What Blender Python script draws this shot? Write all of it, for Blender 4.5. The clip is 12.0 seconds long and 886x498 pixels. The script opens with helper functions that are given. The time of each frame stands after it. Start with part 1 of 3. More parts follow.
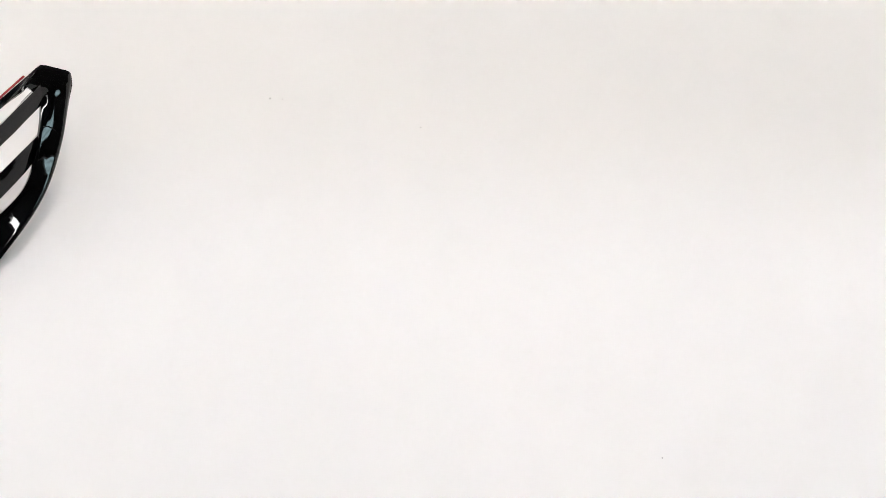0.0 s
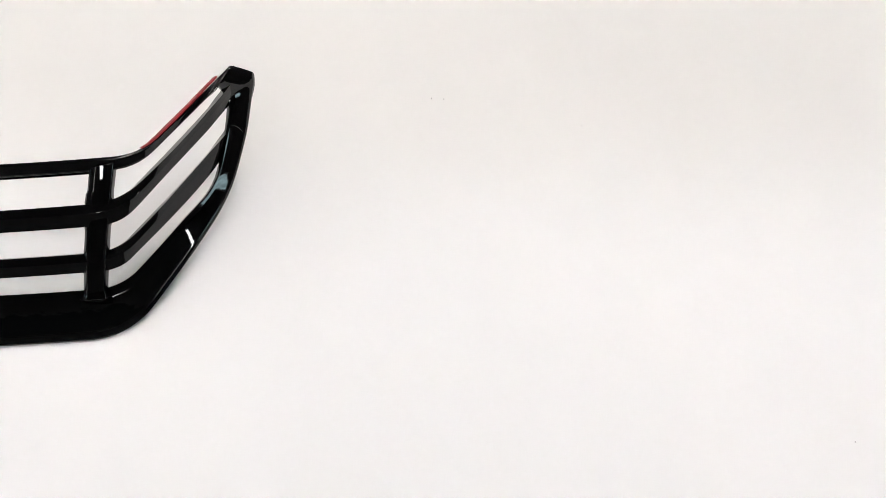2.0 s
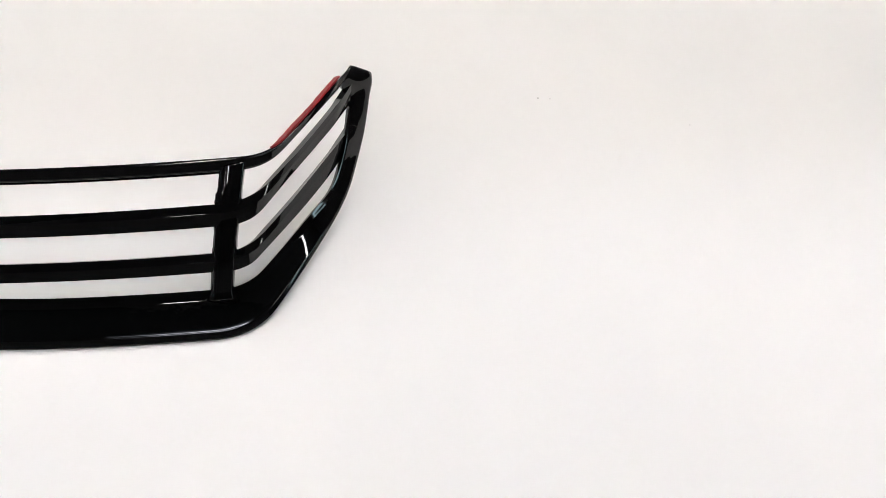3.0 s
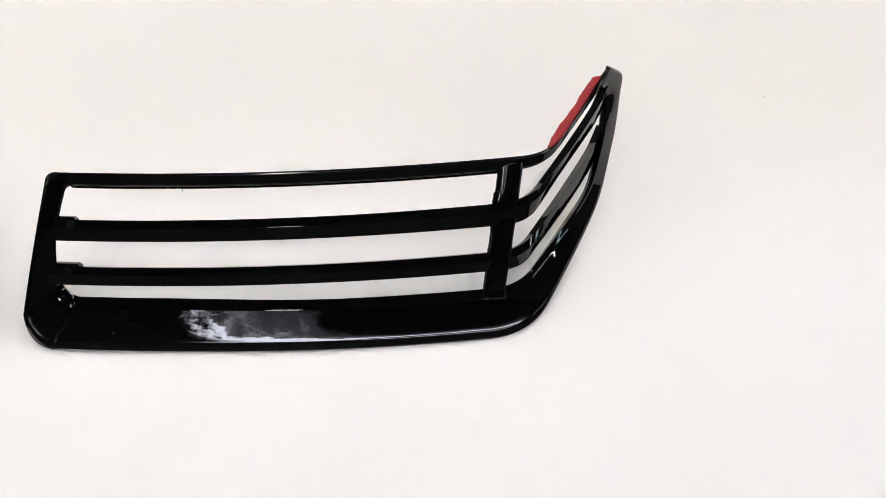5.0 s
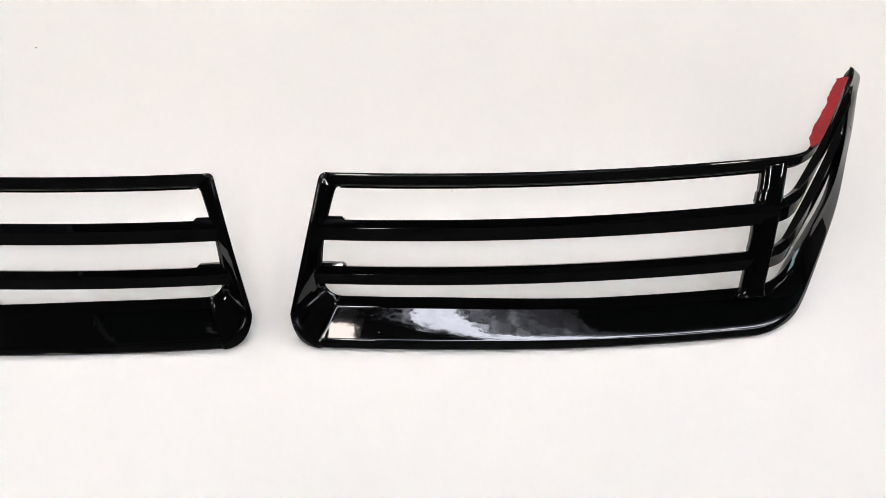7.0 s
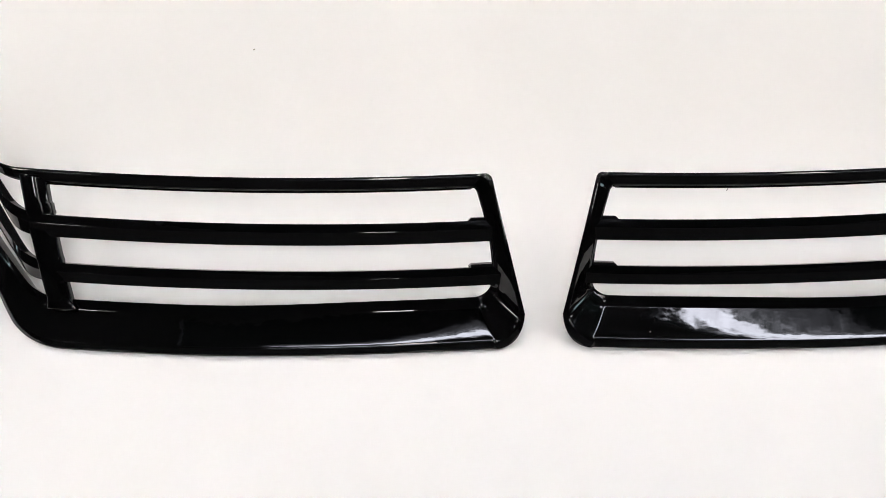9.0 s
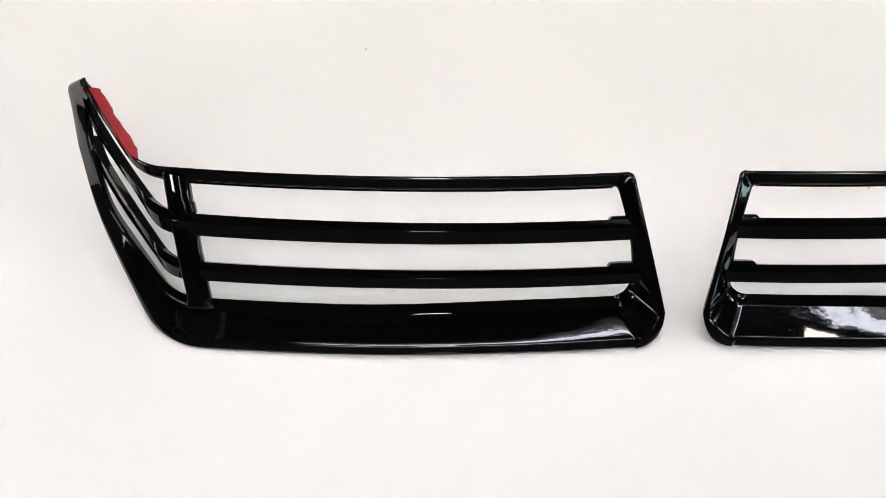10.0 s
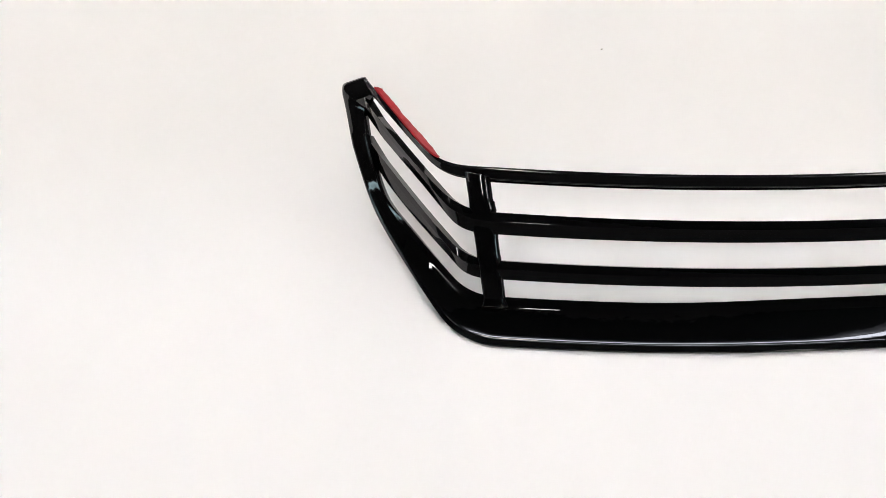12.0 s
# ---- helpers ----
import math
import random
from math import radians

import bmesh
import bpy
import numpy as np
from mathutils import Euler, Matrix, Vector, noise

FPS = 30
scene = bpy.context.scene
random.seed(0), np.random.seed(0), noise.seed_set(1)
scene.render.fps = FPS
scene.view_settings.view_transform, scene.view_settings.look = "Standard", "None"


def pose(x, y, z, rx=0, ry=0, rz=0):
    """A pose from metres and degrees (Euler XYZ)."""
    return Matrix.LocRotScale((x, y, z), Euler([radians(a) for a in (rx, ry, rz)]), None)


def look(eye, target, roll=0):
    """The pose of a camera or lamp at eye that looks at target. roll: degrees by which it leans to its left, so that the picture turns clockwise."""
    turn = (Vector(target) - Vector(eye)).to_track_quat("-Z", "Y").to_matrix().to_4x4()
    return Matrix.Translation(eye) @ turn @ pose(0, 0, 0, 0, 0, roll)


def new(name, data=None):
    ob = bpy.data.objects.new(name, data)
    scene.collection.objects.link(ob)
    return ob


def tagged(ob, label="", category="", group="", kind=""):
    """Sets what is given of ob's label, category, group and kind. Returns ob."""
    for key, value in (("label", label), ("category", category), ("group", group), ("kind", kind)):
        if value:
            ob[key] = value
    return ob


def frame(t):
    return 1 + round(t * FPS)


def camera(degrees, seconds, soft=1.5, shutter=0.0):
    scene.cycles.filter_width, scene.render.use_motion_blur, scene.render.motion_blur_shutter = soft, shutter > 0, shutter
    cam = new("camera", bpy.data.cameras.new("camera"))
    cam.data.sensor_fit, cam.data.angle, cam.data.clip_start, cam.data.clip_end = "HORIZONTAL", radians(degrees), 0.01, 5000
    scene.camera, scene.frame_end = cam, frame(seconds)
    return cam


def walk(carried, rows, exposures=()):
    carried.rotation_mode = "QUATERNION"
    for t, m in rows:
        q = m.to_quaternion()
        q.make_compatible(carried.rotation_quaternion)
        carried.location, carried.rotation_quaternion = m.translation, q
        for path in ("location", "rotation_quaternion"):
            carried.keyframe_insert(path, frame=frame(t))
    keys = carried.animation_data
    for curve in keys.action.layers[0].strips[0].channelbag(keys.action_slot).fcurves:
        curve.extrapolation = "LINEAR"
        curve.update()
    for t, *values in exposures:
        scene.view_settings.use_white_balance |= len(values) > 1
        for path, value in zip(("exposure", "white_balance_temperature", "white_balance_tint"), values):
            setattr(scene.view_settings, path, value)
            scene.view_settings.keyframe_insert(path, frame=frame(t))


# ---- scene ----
from mathutils.bvhtree import BVHTree

cam = camera(60.0, 12.0, soft=0.6)

PATH = [
    (0, (0.694, -0.132, 0.482), (0.688, 0.769, -1.304), 0.1),
    (0.5, (0.676, -0.152, 0.494), (0.66, 0.772, -1.28), -0.6),
    (1, (0.643, -0.147, 0.492), (0.619, 0.773, -1.284), -0.7),
    (1.5, (0.606, -0.145, 0.49), (0.595, 0.769, -1.289), -0.1),
    (2, (0.565, -0.149, 0.491), (0.568, 0.772, -1.285), 0.3),
    (2.5, (0.52, -0.151, 0.49), (0.525, 0.775, -1.283), 0.3),
    (3, (0.478, -0.151, 0.49), (0.485, 0.775, -1.283), 0.4),
    (4.8, (0.3118, -0.1560, 0.4921), (0.3228, 0.7749, -1.2787), -0.30),
    (5, (0.2943, -0.1570, 0.4904), (0.2977, 0.7859, -1.2740), -0.35),
    (5.5, (0.2484, -0.1580, 0.4913), (0.2532, 0.7877, -1.2717), -0.32),
    (6, (0.2032, -0.1580, 0.4929), (0.2076, 0.7862, -1.2698), -0.33),
    (6.5, (0.1551, -0.1580, 0.4941), (0.1761, 0.7849, -1.2702), 0.51),
    (7, (0.1113, -0.1580, 0.4946), (0.1318, 0.7849, -1.2693), 0.48),
    (7.2, (0.0917, -0.1590, 0.4938), (0.1169, 0.7901, -1.2659), 0.60),
    (8.8, (-0.0526, -0.1580, 0.4938), (-0.0355, 0.7922, -1.2655), 0.15),
    (9, (-0.0721, -0.1580, 0.4938), (-0.0554, 0.7927, -1.2652), 0.10),
    (9.5, (-0.1177, -0.1580, 0.4934), (-0.1064, 0.7941, -1.2652), -0.18),
    (10, (-0.1668, -0.1580, 0.4933), (-0.1514, 0.7956, -1.2653), -0.00),
    (10.5, (-0.2148, -0.1580, 0.4931), (-0.1942, 0.7974, -1.2642), 0.28),
    (11, (-0.2635, -0.1580, 0.4925), (-0.2386, 0.8005, -1.2625), 0.46),
    (11.5, (-0.3145, -0.1580, 0.4923), (-0.2933, 0.8017, -1.2626), 0.25),
    (12, (-0.3695, -0.1580, 0.4913), (-0.3499, 0.8059, -1.2607), 0.07),
]
walk(cam, [(t, look(eye, target, roll)) for t, eye, target, roll in PATH])

# ---- world and light ----
scene.view_settings.exposure = -0.03
world = bpy.data.worlds.new("world")
scene.world = world
world.use_nodes = True
bg = world.node_tree.nodes["Background"]
sky = world.node_tree.nodes.new("ShaderNodeTexSky")
sky.sky_type, sky.sun_disc = "NISHITA", False
sky.sun_elevation, sky.sun_rotation = radians(35), radians(120)
world.node_tree.links.new(sky.outputs[0], bg.inputs[0])
bg.inputs[1].default_value = 0.05

# row strengths set to even out the brightness of the table
FRONT_LAMPS, MIDDLE_LAMPS, BACK_LAMPS = 35.0, 32.0, 80.0
CEILING = 1.65
BOW, BOW_X = 0.24, 0.14  # forward bow of the guards
FLOOR = -0.75


# ---- materials ----
def material(name, colour, rough, metal=0.0):
    m = bpy.data.materials.new(name)
    m.use_nodes = True
    p = m.node_tree.nodes["Principled BSDF"]
    p.inputs["Base Color"].default_value = (*colour, 1)
    p.inputs["Roughness"].default_value = rough
    p.inputs["Metallic"].default_value = metal
    return m, m.node_tree.nodes, m.node_tree.links, p


def noise_node(nodes, links, scale, detail=4.0, stretch=(1, 1, 1)):
    co = nodes.new("ShaderNodeTexCoord")
    mp = nodes.new("ShaderNodeMapping")
    mp.inputs["Scale"].default_value = stretch
    n = nodes.new("ShaderNodeTexNoise")
    n.inputs["Scale"].default_value, n.inputs["Detail"].default_value = scale, detail
    links.new(co.outputs["Object"], mp.inputs["Vector"])
    links.new(mp.outputs[0], n.inputs["Vector"])
    return n


def ramp_node(nodes, links, source, a, b, lo, hi):
    r = nodes.new("ShaderNodeMapRange")
    r.interpolation_type = "SMOOTHSTEP"
    for k, v in zip(("From Min", "From Max", "To Min", "To Max"), (a, b, lo, hi)):
        r.inputs[k].default_value = v
    links.new(source, r.inputs["Value"])
    return r


def bump(nodes, links, p, source, strength, distance):
    b = nodes.new("ShaderNodeBump")
    b.inputs["Strength"].default_value, b.inputs["Distance"].default_value = strength, distance
    links.new(source, b.inputs["Height"])
    links.new(b.outputs[0], p.inputs["Normal"])


def varied(name, lo, hi, rough, scale, relief=0.0, fine=400.0, stretch=(1, 1, 1)):
    """A painted surface whose colour drifts between lo and hi, with fine relief."""
    m, nodes, links, p = material(name, lo, rough)
    n = noise_node(nodes, links, scale, 5.0, stretch)
    mix = nodes.new("ShaderNodeMix")
    mix.data_type = "RGBA"
    mix.inputs["A"].default_value, mix.inputs["B"].default_value = (*lo, 1), (*hi, 1)
    links.new(ramp_node(nodes, links, n.outputs[0], 0.35, 0.65, 0, 1).outputs[0], mix.inputs["Factor"])
    links.new(mix.outputs["Result"], p.inputs["Base Color"])
    f = noise_node(nodes, links, fine, 3.0)
    links.new(ramp_node(nodes, links, f.outputs[0], 0.3, 0.7, rough - 0.05, rough + 0.05).outputs[0], p.inputs["Roughness"])
    if relief:
        bump(nodes, links, p, f.outputs[0], 0.3, relief)
    return m


WHITE_TOP, nodes, links, p = material("white_laminate", (0.82, 0.805, 0.79), 0.7)
p.inputs["Specular IOR Level"].default_value = 0.2
mix = nodes.new("ShaderNodeMix")
mix.data_type = "RGBA"
mix.inputs["A"].default_value, mix.inputs["B"].default_value = (0.83, 0.815, 0.80, 1), (0.80, 0.79, 0.778, 1)
links.new(ramp_node(nodes, links, noise_node(nodes, links, 3.0, 5.0).outputs[0], 0.35, 0.65, 0, 1).outputs[0], mix.inputs["Factor"])
links.new(mix.outputs["Result"], p.inputs["Base Color"])
WALL = varied("wall_paint", (0.085, 0.085, 0.085), (0.07, 0.07, 0.07), 0.7, 2.0, 0.0003, 60.0)
CEIL = varied("ceiling_paint", (0.20, 0.20, 0.205), (0.18, 0.18, 0.185), 0.8, 2.0, 0.0003, 60.0)
FLOOR_MAT = varied("floor_grey", (0.07, 0.07, 0.07), (0.05, 0.05, 0.05), 0.6, 4.0, 0.0002, 80.0)
LEG = varied("grey_metal", (0.3, 0.3, 0.3), (0.26, 0.26, 0.26), 0.4, 8.0)
RED = varied("red_liner", (0.33, 0.004, 0.011), (0.26, 0.003, 0.008), 0.6, 60.0, 0.0004, 300.0)
DUST = varied("dust", (0.2, 0.18, 0.16), (0.3, 0.28, 0.25), 0.8, 900.0)
PALE_DUST = varied("pale_dust", (0.5, 0.48, 0.46), (0.42, 0.41, 0.40), 0.8, 900.0)
FRONT_WALL = varied("light_grey_wall_paint", (0.25, 0.25, 0.25), (0.22, 0.22, 0.22), 0.7, 2.0, 0.0003, 60.0)
FRAME_WHITE = varied("white_lamp_paint", (0.7, 0.7, 0.7), (0.66, 0.66, 0.66), 0.4, 6.0)


def gloss_black(name):
    m, nodes, links, p = material(name, (0.0013, 0.0013, 0.0015), 0.03)
    p.inputs["IOR"].default_value = 1.44
    n = noise_node(nodes, links, 90.0, 2.0)
    f = noise_node(nodes, links, 700.0, 3.0)
    links.new(ramp_node(nodes, links, f.outputs[0], 0.35, 0.75, 0.015, 0.045).outputs[0], p.inputs["Roughness"])
    bump(nodes, links, p, n.outputs[0], 0.03, 0.001)
    return m


BLACK = gloss_black("gloss_black_plastic")


def lamp_diffuser(name, strength, colour):
    m, _, _, p = material(name, (0.9, 0.9, 0.9), 0.5)
    p.inputs["Emission Color"].default_value = (*colour, 1)
    p.inputs["Emission Strength"].default_value = strength
    return m


COOLER, WARMER = (0.99, 0.983, 0.975), (1.0, 0.89, 0.83)
LAMPS = {
    -0.62: lamp_diffuser("front_lamp_diffuser", FRONT_LAMPS, COOLER),
    0.65: lamp_diffuser("middle_lamp_diffuser", MIDDLE_LAMPS, WARMER),
    1.9: lamp_diffuser("back_lamp_diffuser", BACK_LAMPS, COOLER),
}



def lip_glow():
    """Made-up glow above the ceiling opening: a bright ragged-edged band for the lips to mirror."""
    m, nodes, links, p = material("lip_glow", (0.01, 0.012, 0.008), 0.9)

    def calc(op, a, b=0.0):
        n = nodes.new("ShaderNodeMath")
        n.operation = op
        for k, v in enumerate((a, b)):
            if isinstance(v, (int, float)):
                n.inputs[k].default_value = v
            else:
                links.new(v, n.inputs[k])
        return n.outputs[0]

    def step(v, a, b):
        return ramp_node(nodes, links, v, min(a, b), max(a, b), 0 if a < b else 1, 1 if a < b else 0).outputs[0]

    co = nodes.new("ShaderNodeTexCoord")
    xyz = nodes.new("ShaderNodeSeparateXYZ")
    links.new(co.outputs["Object"], xyz.inputs[0])
    edge_noise = calc("SUBTRACT", noise_node(nodes, links, 1.0, 6.0, (9, 40, 1)).outputs[0], 0.5)
    flecks = noise_node(nodes, links, 1.0, 7.0, (14, 70, 1)).outputs[0]
    y = calc("ADD", xyz.outputs[1], calc("MULTIPLY", edge_noise, 0.16))
    x = calc("ADD", xyz.outputs[0], calc("MULTIPLY", edge_noise, 0.9))
    glow_from = step(x, -0.84, -0.66)
    sky = calc("MULTIPLY", step(y, 0.468, 0.490), step(y, 0.575, 0.545))
    dim_band = calc("MULTIPLY", step(y, 0.33, 0.40), step(y, 0.60, 0.55))
    bright_flecks = calc("MULTIPLY", step(flecks, 0.36, 0.68), calc("MULTIPLY", step(y, 0.39, 0.47), 5.6))
    dim_band = calc("MULTIPLY", dim_band, calc("ADD", bright_flecks, 1.0))
    light = calc("MULTIPLY", calc("ADD", calc("MULTIPLY", sky, 22.0), dim_band), glow_from)
    p.inputs["Emission Color"].default_value = (0.86, 0.88, 1.0, 1)
    links.new(light, p.inputs["Emission Strength"])
    return m


LIP_GLOW = lip_glow()


def wing_glow():
    """Uneven pale blue glow outside the added side windows, mirrored in the wings."""
    m, nodes, links, p = material("wing_glow", (0.02, 0.02, 0.02), 0.9)
    n = noise_node(nodes, links, 1.0, 5.0, (1, 3, 7))
    links.new(ramp_node(nodes, links, n.outputs[0], 0.25, 0.75, 4.5, 10.0).outputs[0], p.inputs["Emission Strength"])
    p.inputs["Emission Color"].default_value = (0.66, 0.93, 1.0, 1)
    return m


WING_GLOW = wing_glow()


# ---- building helpers ----
def mesh_of(name, verts, faces, mat, smooth=True):
    me = bpy.data.meshes.new(name)
    me.from_pydata([tuple(v) for v in verts], [], faces)
    me.materials.append(mat)
    bm = bmesh.new()
    bm.from_mesh(me)
    bmesh.ops.recalc_face_normals(bm, faces=bm.faces)
    bm.to_mesh(me)
    bm.free()
    if smooth:
        me.polygons.foreach_set("use_smooth", [True] * len(me.polygons))
        me.set_sharp_from_angle(angle=radians(40))
    return me


def part(name, me, parent, label=""):
    ob = new(name, me)
    ob.parent = parent
    if label:
        tagged(ob, label)
    return ob


def box(name, lo, hi, mat, bevel=0.0):
    bm = bmesh.new()
    bmesh.ops.create_cube(bm, size=1)
    for v in bm.verts:
        v.co = Vector([lo[k] + (v.co[k] + 0.5) * (hi[k] - lo[k]) for k in range(3)])
    if bevel:
        bmesh.ops.bevel(bm, geom=bm.edges[:], offset=bevel, segments=3, affect="EDGES", profile=0.5)
    me = bpy.data.meshes.new(name)
    bm.to_mesh(me)
    bm.free()
    me.materials.append(mat)
    return me


def blocks(name, spans, mat):
    """Several boxes, each from its low to its high corner, as one mesh."""
    verts, faces = [], []
    for (x0, y0, z0), (x1, y1, z1) in spans:
        n = len(verts)
        verts += [(x, y, z) for z in (z0, z1) for x, y in ((x0, y0), (x1, y0), (x1, y1), (x0, y1))]
        faces += [tuple(n + q for q in f) for f in ((3, 2, 1, 0), (4, 5, 6, 7), (0, 1, 5, 4), (1, 2, 6, 5), (2, 3, 7, 6), (3, 0, 4, 7))]
    return mesh_of(name, verts, faces, mat, smooth=False)


def pierced(name, lo, hi, hole, axis, mat):
    """A slab from lo to hi with a hole through it along axis: hole is (a0, a1, b0, b1) on the two other axes."""
    a, b = [k for k in range(3) if k != axis]
    a0, a1, b0, b1 = hole
    spans = []
    for p0, p1, q0, q1 in ((lo[a], a0, lo[b], hi[b]), (a1, hi[a], lo[b], hi[b]), (a0, a1, lo[b], b0), (a0, a1, b1, hi[b])):
        low, high = list(lo), list(hi)
        low[a], high[a], low[b], high[b] = p0, p1, q0, q1
        spans.append((low, high))
    return blocks(name, spans, mat)


def soften(ob, width, segments=2, angle=30):
    b = ob.modifiers.new("bevel", "BEVEL")
    b.width, b.segments, b.limit_method, b.angle_limit = width, segments, "ANGLE", radians(angle)
    b.use_clamp_overlap = True


# ---- room ----
X0, X1, Y0, Y1 = -3.0, 3.0, -2.2, 3.0
tagged(new("floor", box("floor", (X0, Y0, FLOOR - 0.1), (X1, Y1, FLOOR), FLOOR_MAT)), "dark grey workshop floor", "floor", kind="structure")
GLOW_OPENING = (-0.85, 2.4, 0.06, 0.37)  # added opening in the ceiling, unseen: x from, x to, y from, y to
tagged(new("ceiling", pierced("ceiling", (X0, Y0, CEILING + 0.03), (X1, Y1, CEILING + 0.07), GLOW_OPENING, 2, CEIL)), "grey painted ceiling with a long opening added for the lip reflection", "ceiling", kind="structure")
# unseen glowing sheet, added only to be mirrored in the lips
tagged(new("backdrop", box("backdrop", (-7, -4, CEILING + 1.30), (9, 5, CEILING + 1.32), LIP_GLOW)), "pale glowing band with ragged edges, added for the lip reflection", "sky", kind="structure")
tagged(new("wall_back", box("wall", (X0, Y1, FLOOR), (X1, Y1 + 0.12, CEILING + 0.13), WALL)), "plain grey wall", "wall", kind="structure")
# unseen windows, sized and placed so their glow reflects on the wings
WINDOW_LEFT, WINDOW_RIGHT = (-0.54, -0.19, 0.52, 0.80), (-0.94, -0.54, 0.62, 1.20)  # y from, y to, z from, z to
tagged(new("wall_left", pierced("wall", (X0 - 0.12, Y0, FLOOR), (X0, Y1, CEILING + 0.13), WINDOW_LEFT, 0, WALL)), "plain grey wall with an added window", "wall", kind="structure")
tagged(new("wall_right", pierced("wall", (X1, Y0, FLOOR), (X1 + 0.12, Y1, CEILING + 0.13), WINDOW_RIGHT, 0, WALL)), "plain grey wall with an added window", "wall", kind="structure")


def side_window(name, hole, x, out):
    """A plain window added in a side wall; x is the wall's inner face, out the way to the open air."""
    y0, y1, z0, z1 = hole
    window = tagged(new(name), "white framed window added for the wing reflections", "window", kind="structure")
    bar = 0.035

    def span(lo, hi, depth0=0.03, depth1=0.08):
        xs = sorted((x + out * depth0, x + out * depth1))
        return (xs[0], lo[0], lo[1]), (xs[1], hi[0], hi[1])
    rim = [span((y0, z0), (y0 + bar, z1)), span((y1 - bar, z0), (y1, z1)), span((y0 + bar, z0), (y1 - bar, z0 + bar)), span((y0 + bar, z1 - bar), (y1 - bar, z1))]
    part("window_frame", blocks("window_frame", rim, FRAME_WHITE), window)
    sill = span((y0 - 0.03, z0 - 0.025), (y1 + 0.03, z0 - 0.002), -0.05, 0.0)
    part("window_sill", box("window_sill", *sill, FRAME_WHITE, 0.003), window)
    far = sorted((x + out * 1.5, x + out * 1.52))
    tagged(new("backdrop", box("backdrop", (far[0], y0 - 2.0, z0 - 1.5), (far[1], y1 + 2.0, z1 + 2.0), WING_GLOW)), "pale blue glow added outside the window", "sky", kind="structure")


side_window("window_1", WINDOW_LEFT, X0, -1)
side_window("window_2", WINDOW_RIGHT, X1, 1)

tagged(new("wall_front", box("wall", (X0, Y0 - 0.12, FLOOR), (X1, Y0, CEILING + 0.13), FRONT_WALL)), "plain light grey wall", "wall", kind="structure")


def ceiling_light(x, y, glow, label):
    lamp = tagged(new("ceiling_light"), label, "ceiling light", group="ceiling lights")
    lamp.matrix_world = pose(x, y, CEILING)
    part("housing", box("housing", (-0.07, -0.27, -0.012), (0.07, 0.27, 0.03), FRAME_WHITE, 0.004), lamp)
    part("diffuser", box("diffuser", (-0.055, -0.25, -0.02), (0.055, 0.25, -0.013), glow, 0.002), lamp, "glowing warm white diffuser")


# reflections show lamps near x -0.17 and 0.96; others are added to soften shadows
for y, columns in ((-0.62, (-1.3, -0.17, 1.93)), (0.65, (-2.43, -1.3, -0.17, 0.96, 2.09)), (1.9, (-2.43, -1.3, -0.17, 0.96, 2.09))):
    for x in columns:
        ceiling_light(x, y, LAMPS[y], "slim warm white ceiling light, from the reflected and added lamps")

# ---- table ----
table = tagged(new("table"), "long narrow white laminate work table", "table")
part("tabletop", box("tabletop", (-0.86, -0.30, -0.03), (1.16, 0.46, 0.0), WHITE_TOP, 0.003), table)
for x in (-0.79, 1.09):
    for y in (-0.23, 0.39):
        part("leg", box("leg", (x - 0.025, y - 0.025, FLOOR), (x + 0.025, y + 0.025, -0.03), LEG, 0.003), table)


# ---- the lamp guards ----
def bezier(a, b, c, n):
    """n points from a to c on the quadratic curve drawn to b, without c."""
    return [a * (1 - t) ** 2 + b * 2 * t * (1 - t) + c * t * t for t in (k / n for k in range(n))]


NF, NC, NW, FOOT = 76, 14, 26, 64
VALLEY, FOLD = 0.0006, 0.00007  # the facet between lip and inner end in the foot, and the softness of its two folds


# how far each wing has sprung in or out of true, by side
SPLAY = {1: -0.0026, -1: 0.0012}
RISE = {1: 0.0, -1: 0.0011}  # and how much higher its tip stands


